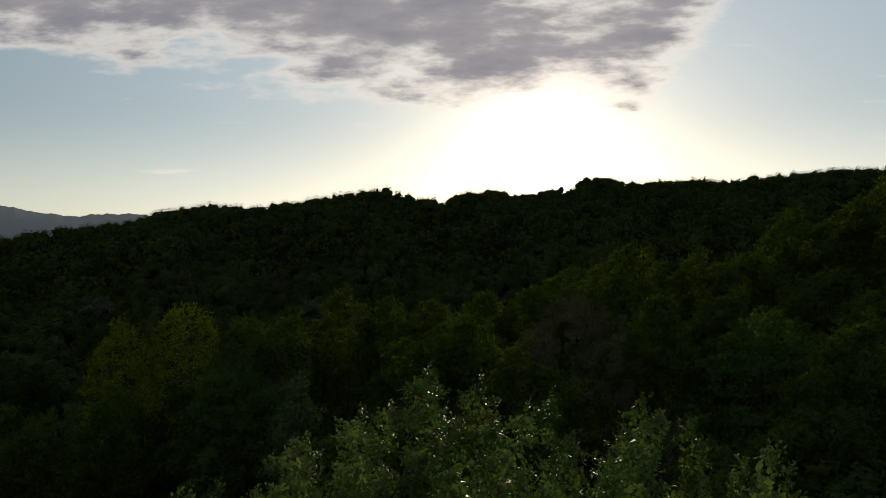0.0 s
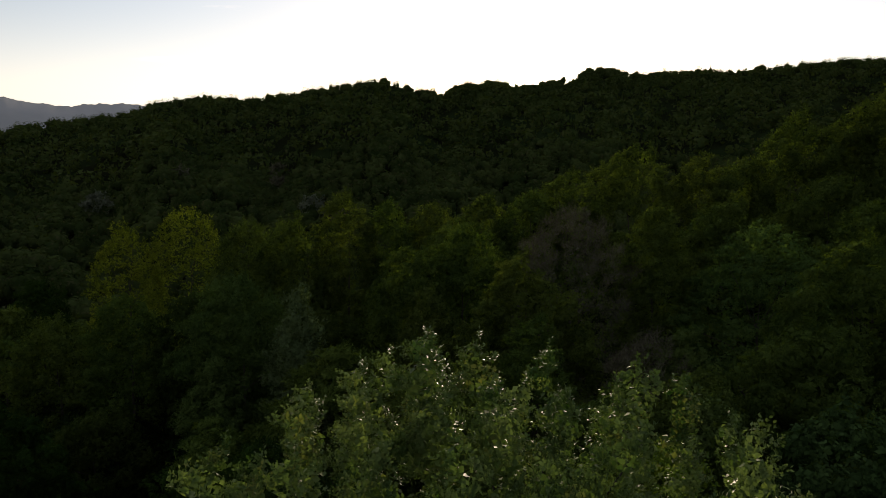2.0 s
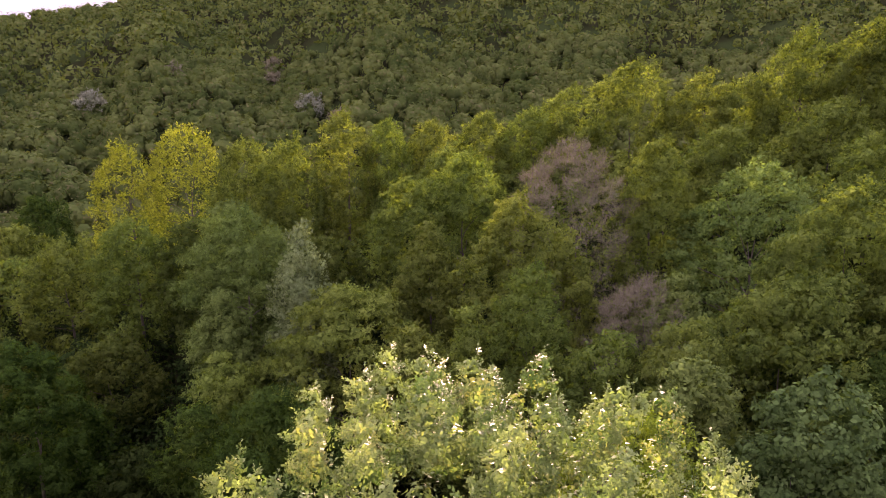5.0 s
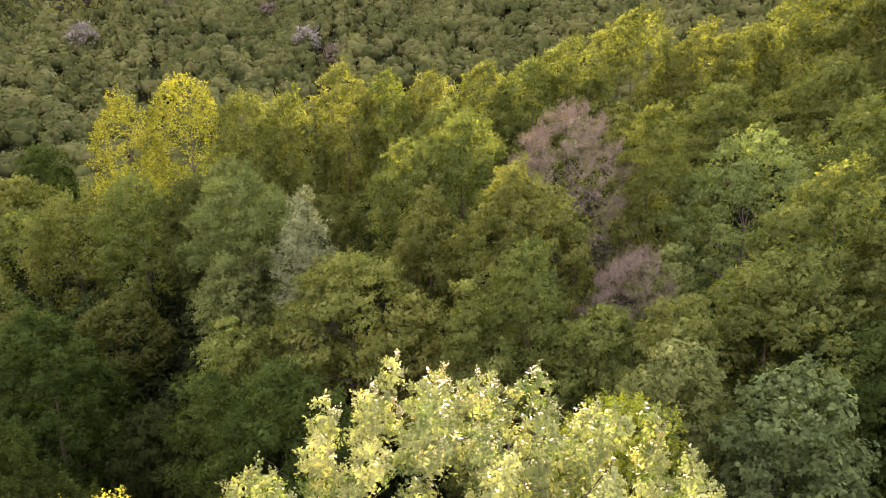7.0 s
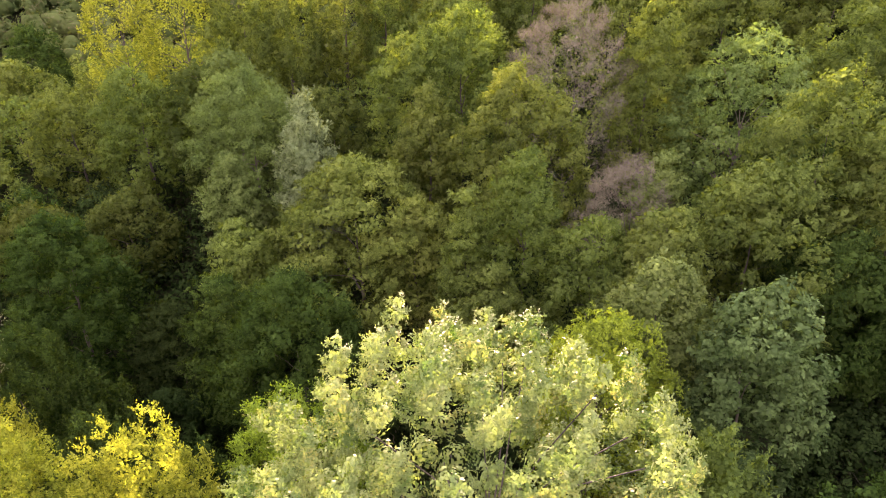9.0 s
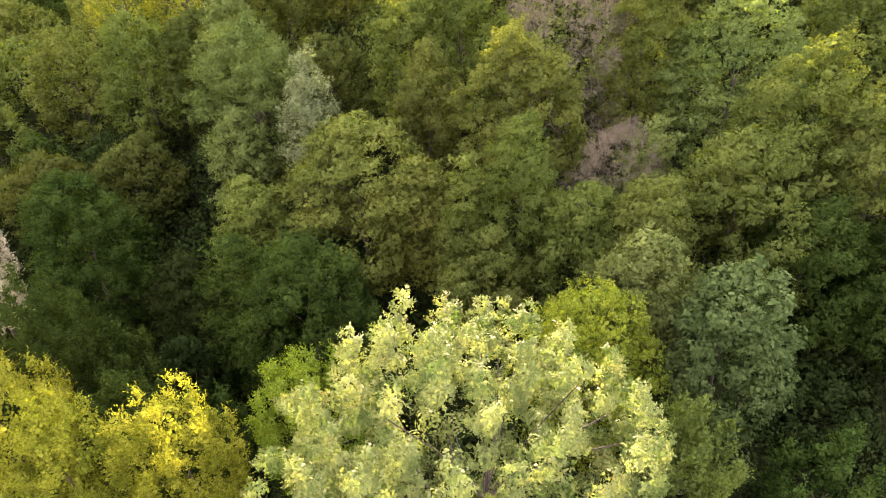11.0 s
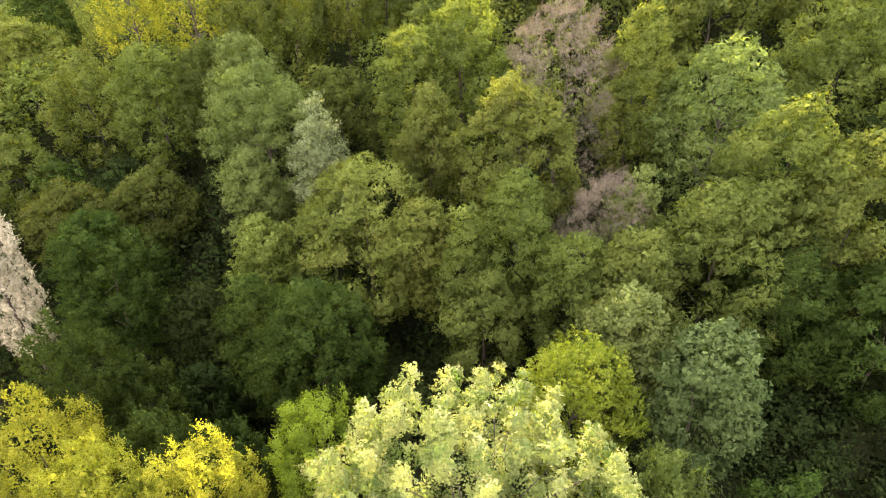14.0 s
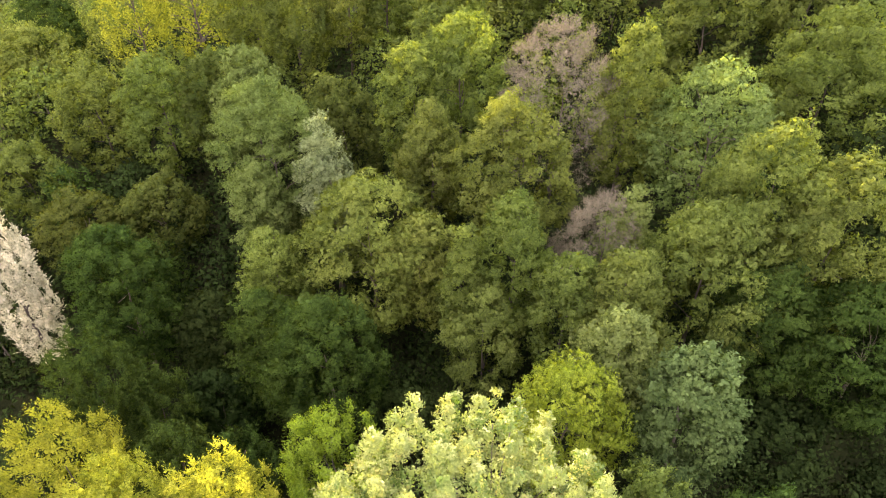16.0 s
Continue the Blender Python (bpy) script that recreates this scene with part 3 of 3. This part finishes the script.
tree(-29.7, 35.0, 11.2, 2.1, 12.0, "tuft", "white", "tree covered in white blossom at the edge of the hollow", (0.14, 0.10), 1.3, 0.42, 0.65)
tree(-21.4, 27.0, 8.3, 2.7, 9.5, "tuft", "deep", "green tree with upswept sprays", (0.16, 0.08), 1.25, 0.60, 0.7, dense=1.3)
tree(-19.0, 27.6, 4.0, 2.6, 7.5, "tuft", "deep", "low green tree with star-like leaf tufts", (0.17, 0.08), 1.1, 0.55, 0.85)
tree(-15.2, 21.8, 6.4, 2.3, 7.5, "tuft", "deep", "green tree with upright star-like tufts", (0.16, 0.075), 1.1, 0.5, 0.85)
tree(-20.2, 20.6, 9.8, 2.9, 9.0, "tuft", "gold", "golden yellow autumn tree", (0.110, 0.062), 1.15, 0.66, dense=0.45)
tree(-15.9, 17.4, 10.3, 2.6, 9.0, "tuft", "gold", "yellow-green tree with upright tufts", (0.105, 0.060), 1.15, 0.52, 0.7, dense=0.45)
tree(-10.6, 17.2, 10.9, 2.2, 9.0, "tuft", "gold", "bright yellow-green tree with upright leafy shoots", (0.105, 0.060), 1.2, 0.5, 0.55, leaders=[(-11.2, 17.1, 10.9), (-9.7, 17.5, 10.9), (-10.5, 16.4, 10.6), (-11.9, 16.6, 10.2), (-9.2, 16.6, 10.2), (-10.6, 18.2, 10.2)], dense=0.45)
tree(-5.9, 20.4, 9.1, 2.8, 8.5, "tuft", "lime", "bright green bushy tree with yellow tips", (0.112, 0.062), 1.15, 0.6, dense=0.45)
tree(28.6, 47.0, 17.6, 4.8, 14.0, "round", "olive", "large olive tree on the rising side of the hollow", (0.24, 0.12))
tree(-25.2, 56.5, 9.6, 3.6, 11.0, "droop", "olive", "pale olive tree with thinning leaves", (0.24, 0.11), 1.0)
tree(-33.0, 60.0, 6.8, 4.0, 11.0, "round", "olive", "olive-yellow tree on the slope", (0.25, 0.12))
tree(-16.2, 54.0, 12.0, 3.2, 10.0, "round", "sage", "pale grey-green tree behind a round one", (0.25, 0.12))
tree(-8.6, 53.0, 9.4, 4.0, 11.0, "droop", "brown", "olive tree on the slope, shade painted into its dark leaves", (0.25, 0.12))
tree(-20.0, 57.0, 9.6, 3.6, 11.0, "droop", "brown", "olive tree under taller crowns, shade painted into its dark leaves", (0.25, 0.12))
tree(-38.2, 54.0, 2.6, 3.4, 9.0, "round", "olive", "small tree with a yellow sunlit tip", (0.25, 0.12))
tree(-30.5, 46.5, 2.6, 3.8, 9.0, "layer", "brown", "olive tree low on the slope, darkened for shade", (0.24, 0.12))
tree(-24.0, 47.5, 3.4, 3.6, 9.0, "droop", "brown", "olive tree above the hollow, darkened for shade", (0.24, 0.12))
# green trees in the darker deep leaf, so their colour holds the shade
tree(19.0, 28.6, 10.4, 3.8, 12.0, "droop", "deep", "green tree with heavy boughs between two larger ones, darkened for shade", (0.20, 0.105), 1.1, 0.9)
tree(24.5, 26.6, 11.0, 4.2, 12.0, "droop", "deep", "green tree on the rising side of the hollow, darkened for shade", (0.20, 0.105), 1.1, 0.9)
tree(19.6, 23.6, 3.2, 3.2, 9.0, "droop", "low", "green tree with low hanging boughs, darkened for shade, beside a large one", (0.19, 0.10), 1.1, 0.9)
tree(25.4, 19.6, 2.4, 3.0, 6.0, "droop", "low", "low green tree, darkened for shade, under the edge of a large crown", (0.19, 0.10))

# the crest
C = "trees on the crest"
tree(-32.3, 73.0, 13.4, 3.7, 14.0, "plume", "gold", "tall yellowing tree with a thin sunlit crown", (0.24, 0.13), 0.85, 0.72, 0.55, 20, C, dense=0.35)
tree(-26.3, 74.2, 15.0, 4.4, 15.0, "plume", "gold", "tall yellowing tree with dark limbs showing", (0.24, 0.13), 0.9, 0.8, 0.45, 22, C, dense=0.35)
tree(-19.0, 70.5, 14.0, 4.2, 12.0, "plume", "olive", "green tree with upright shoots on the crest", (0.27, 0.13), group=C)
tree(-14.2, 66.5, 14.6, 3.8, 12.0, "plume", "olive", "yellow-green tree with upright shoots on the crest", (0.27, 0.13), group=C)
tree(-9.2, 68.5, 17.0, 3.4, 12.0, "round", "olive", "yellow-green tree with a sunlit top on the crest", (0.27, 0.13), group=C)
tree(-5.4, 69.3, 16.1, 2.8, 12.0, "plume", "olive", "slender yellow-green tree on the crest", (0.27, 0.13), group=C)
tree(-0.9, 72.5, 15.7, 3.6, 12.0, "round", "olive", "olive-green rounded tree on the crest", (0.27, 0.13), group=C)
tree(0.6, 62.0, 14.4, 4.0, 11.0, "droop", "olive", "yellow-green tree below the crest", (0.27, 0.13), group=C)
tree(4.4, 73.0, 16.3, 3.6, 12.0, "round", "olive", "olive tree on the crest", (0.27, 0.13), group=C)
tree(8.6, 71.5, 17.0, 3.6, 12.0, "round", "olive", "olive-green tree between its neighbours on the crest", (0.27, 0.13), group=C)
tree(12.8, 73.2, 18.6, 3.8, 12.0, "round", "olive", "broad olive tree on the crest", (0.27, 0.13), group=C)
tree(19.8, 76.5, 21.4, 5.0, 15.0, "round", "olive", "large domed tree on the crest", (0.28, 0.135), group=C)
tree(25.4, 72.0, 20.0, 3.8, 14.0, "round", "olive", "yellow-green rounded tree beside a domed one on the crest", (0.27, 0.13), group=C)
tree(29.0, 70.0, 19.6, 3.8, 13.0, "plume", "olive", "yellow-green tree on the crest", (0.27, 0.13), group=C)
tree(33.0, 68.0, 23.9, 4.0, 16.0, "plume", "olive", "tall yellow-green tree on the crest", (0.28, 0.135), group=C)
tree(36.4, 64.0, 24.2, 4.0, 17.0, "plume", "olive", "tall sunlit tree on the rising crest", (0.28, 0.135), group=C)
tree(40.0, 61.0, 28.2, 5.6, 20.0, "plume", "olive", "very tall sunlit tree on the rising crest", (0.27, 0.13), group=C)
tree(31.0, 58.0, 18.6, 4.4, 14.0, "droop", "olive", "olive-green tree below the rising crest", (0.26, 0.125), group=C)
tree(22.5, 57.0, 16.6, 4.2, 13.0, "round", "olive", "olive tree on the slope under the crest", (0.26, 0.125), group=C)
tree(-45.5, 80.0, 6.8, 3.6, 9.0, "round", "deep", "green tree at the low end of the crest", (0.27, 0.13), group=C)
tree(-43.6, 72.0, 5.6, 4.2, 10.0, "layer", "green", "bright green tree at the low end of the crest", (0.27, 0.13), group=C)


# smaller trees that fill the wood between the others: a few kinds, set out again and again
def fill_wood():
    rng = np.random.default_rng(23)
    taken = [(o.location.x, o.location.y) for o in scene.objects if o.get("category") == "tree"]
    kinds = []
    for i, (habit, colour, label) in enumerate((("round", "deep", "green tree in the close wood, darkened for shade"), ("droop", "low", "green tree in the close wood, shade painted into its dark leaves"), ("layer", "low", "tree with layered boughs in the close wood, shade painted into its leaves"),
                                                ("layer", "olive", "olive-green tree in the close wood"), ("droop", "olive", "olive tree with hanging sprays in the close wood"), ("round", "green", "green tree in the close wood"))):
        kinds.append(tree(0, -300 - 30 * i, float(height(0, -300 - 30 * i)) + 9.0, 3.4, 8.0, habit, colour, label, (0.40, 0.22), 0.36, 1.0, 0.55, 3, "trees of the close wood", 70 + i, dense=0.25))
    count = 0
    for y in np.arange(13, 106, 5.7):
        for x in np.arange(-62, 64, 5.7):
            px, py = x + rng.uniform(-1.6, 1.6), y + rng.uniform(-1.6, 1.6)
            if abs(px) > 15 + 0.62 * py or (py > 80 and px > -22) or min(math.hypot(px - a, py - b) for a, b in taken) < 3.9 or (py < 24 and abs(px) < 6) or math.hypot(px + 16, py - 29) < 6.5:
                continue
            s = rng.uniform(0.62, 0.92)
            # towards the hollow only kinds with shade painted into dark leaves
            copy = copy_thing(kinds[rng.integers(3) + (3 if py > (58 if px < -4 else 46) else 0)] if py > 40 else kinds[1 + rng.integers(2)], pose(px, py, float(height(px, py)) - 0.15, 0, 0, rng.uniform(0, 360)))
            copy.scale = (s * 1.1, s * 1.1, s)
            count += 1
    for k in kinds:
        for o in (*k.children_recursive, k):
            bpy.data.objects.remove(o)


fill_wood()


# shrubs and saplings that cover the floor of the wood
def make_undergrowth():
    rng = np.random.default_rng(77)
    y = rng.uniform(7, 84, 4200)
    x = rng.uniform(-1, 1, len(y)) * (17 + 0.63 * y)
    tall, wide = rng.uniform(0.9, 3.8, len(x)), rng.uniform(1.0, 2.3, len(x))
    k = np.repeat(np.arange(len(x)), np.where(y < 32, 84, 44))
    way = unit(rng.normal(size=(len(k), 3)) + np.array([0, 0, 0.8]))
    points = np.stack([x[k], y[k], height(x, y)[k]], 1) + way * np.stack([wide[k], wide[k], tall[k]], 1) * rng.uniform(0.6, 1.05, (len(k), 1))
    axes = rng.normal(size=(len(k), 3)) + way * 0.4
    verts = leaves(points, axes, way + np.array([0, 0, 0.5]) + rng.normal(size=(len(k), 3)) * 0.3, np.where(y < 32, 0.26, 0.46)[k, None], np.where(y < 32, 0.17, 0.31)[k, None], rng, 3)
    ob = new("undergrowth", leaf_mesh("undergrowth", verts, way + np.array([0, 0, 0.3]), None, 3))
    # dark leaf colour paints the shade under the crowns
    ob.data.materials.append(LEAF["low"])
    tagged(ob, "green shrubs and saplings covering the forest floor, darkened for shade", "undergrowth", kind="stuff")


make_undergrowth()


# the wooded hillside behind, one mass of small crowns up to the ridge
def make_hillside():
    rng = np.random.default_rng(41)
    r = np.concatenate([np.sqrt(rng.uniform(330 ** 2, 640 ** 2, 4000)), rng.uniform(520, 660, 700), np.sqrt(rng.uniform(125 ** 2, 330 ** 2, 5200))])
    a = rng.uniform(-38, 38, len(r))
    x, y = r * np.sin(np.radians(a)), r * np.cos(np.radians(a))
    z = height(x, y)
    keep = (r > 128) & (r < 560 + 70 * smooth(a, 6, 14) + 25 * np.sin(a * 0.35) + 14)
    x, y, z, r = x[keep], y[keep], z[keep], r[keep]
    brow = r > 530 + 70 * smooth(a[keep], 6, 14) + 25 * np.sin(a[keep] * 0.35)
    close = r < 330
    tall, wide = rng.uniform(3.5, 8.0, len(x)) * np.where(close, 0.85, 1.0), rng.uniform(1.6, 4.9, len(x)) * np.where(close, 0.76, 1.0)
    lot, lean = [], []
    for some, per, chip in ((r < 190, 66, 0.80), ((r >= 190) & close, 34, 1.10), (~close & ~brow, 18, 2.4), (brow, 66, 0.72)):
        k = np.repeat(np.flatnonzero(some), per)
        way = unit(rng.normal(size=(len(k), 3)) + np.array([0, -0.35, 0.55]))
        lump = 1 + 0.22 * np.sin(way[:, 0] * 5 + k) * np.sin(way[:, 2] * 6 + k * 2.0)
        size = np.stack([wide[k], wide[k], tall[k] * 0.5], 1) * lump[:, None]
        points = np.stack([x[k], y[k], z[k] + tall[k] * 0.45], 1) + way * size * rng.uniform(0.86, 1.0, (len(k), 1))
        axes = np.cross(way, rng.normal(size=(len(k), 3)))
        show = way + rng.normal(size=(len(k), 3)) * 0.16
        lot.append(leaves(points, axes, show, chip, chip * 0.8, rng, 3))
        lean.append(way + rng.normal(size=(len(k), 3)) * 0.10)
    verts = np.concatenate(lot)
    ob = new("hillside_forest", leaf_mesh("hillside_forest", verts, np.concatenate(lean), hearts(rng, np.stack([x, y, z + tall * np.where(brow, 0.25, 0.45)], 1)[close | brow], np.stack([wide, wide, tall * 0.5], 1)[close | brow] * np.where(close, 0.72, 0.8)[close | brow, None]), 3))
    ob.data.materials.append(LEAF["far"])
    tagged(ob, "dense shaded forest covering the hillside up to the ridge", "forest", kind="stuff")


make_hillside()

# pale and half-bare trees standing out on the hillside
H = "pale trees on the hillside"
for x, y, r, tint, text in ((-124.6, 260.6, 5.4, "ash", "round silvery tree standing alone on the hillside"), (-98.4, 273.0, 3.6, "pink", "half-bare grey tree on the hillside"),
                            (-69.3, 303.7, 4.2, "pink", "tall half-bare grey tree on the hillside"), (-43.9, 245.5, 4.4, "ash", "pale grey-green tree on the hillside"),
                            (-33.0, 232.0, 3.6, "pink", "half-bare tree low on the hillside"), (-74.1, 329.9, 4.4, "pink", "grey half-bare tree on the hillside")):
    tree(x, y, float(height(x, y)) + 2.0 * r, r, 1.8 * r, "round", tint, text, (0.7, 0.42), 1.0, 1.3, 0.5, 3, H, dense=0.6)


# far hills beyond the ridge, distance haze painted in by pale colour and glow
def make_backdrop():
    a = np.radians(np.arange(-50, -8, 0.25))
    d = np.degrees(a)
    crest = 19.4 + 3000 * np.tan(np.radians(np.interp(d, (-50, -36, -31.5, -30.2, -29.5, -27.8, -26.9, -25.0, -22.9, -18, -8), (2.6, 4.2, 3.84, 3.62, 3.36, 3.29, 3.15, 3.43, 3.39, 3.0, 2.0))))
    crest += 2 * np.sin(d * 2.1) + 2 * np.sin(d * 5.3 + 1) + 1.6 * np.sin(d * 13.0)
    rows = [(2600, -60 + 0 * crest), (2800, crest * 0.55), (3000, crest), (3400, crest * 0.3)]
    verts = np.concatenate([np.stack([q * np.sin(a), q * np.cos(a), z], 1) for q, z in rows])
    k, w = len(a), np.arange(len(a) - 1)
    quads = np.concatenate([np.stack([i * k + w, (i + 1) * k + w, (i + 1) * k + w + 1, i * k + w + 1], 1)[:, ::-1] for i in range(3)])
    ob = new("backdrop", mesh_of("backdrop", verts, quads.ravel(), 4, True))
    m = bpy.data.materials.new("hazed_hills")
    m.use_nodes = True
    n = Nodes(m.node_tree)
    skin = n.add("ShaderNodeBsdfPrincipled")
    woods = n.noise(n.add("ShaderNodeTexCoord").outputs["Object"], 0.01, 4.0)
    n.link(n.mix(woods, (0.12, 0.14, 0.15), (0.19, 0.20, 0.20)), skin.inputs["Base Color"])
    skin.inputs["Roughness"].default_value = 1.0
    # faint bluish glow stands in for air haze over the hills
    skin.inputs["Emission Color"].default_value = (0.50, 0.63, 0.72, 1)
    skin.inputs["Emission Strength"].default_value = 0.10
    out = n.add("ShaderNodeOutputMaterial")
    n.link(skin.outputs[0], out.inputs[0])
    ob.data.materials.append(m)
    tagged(ob, "distant hills beyond the ridge, haze painted in pale grey-blue", "hills", kind="structure")


make_backdrop()
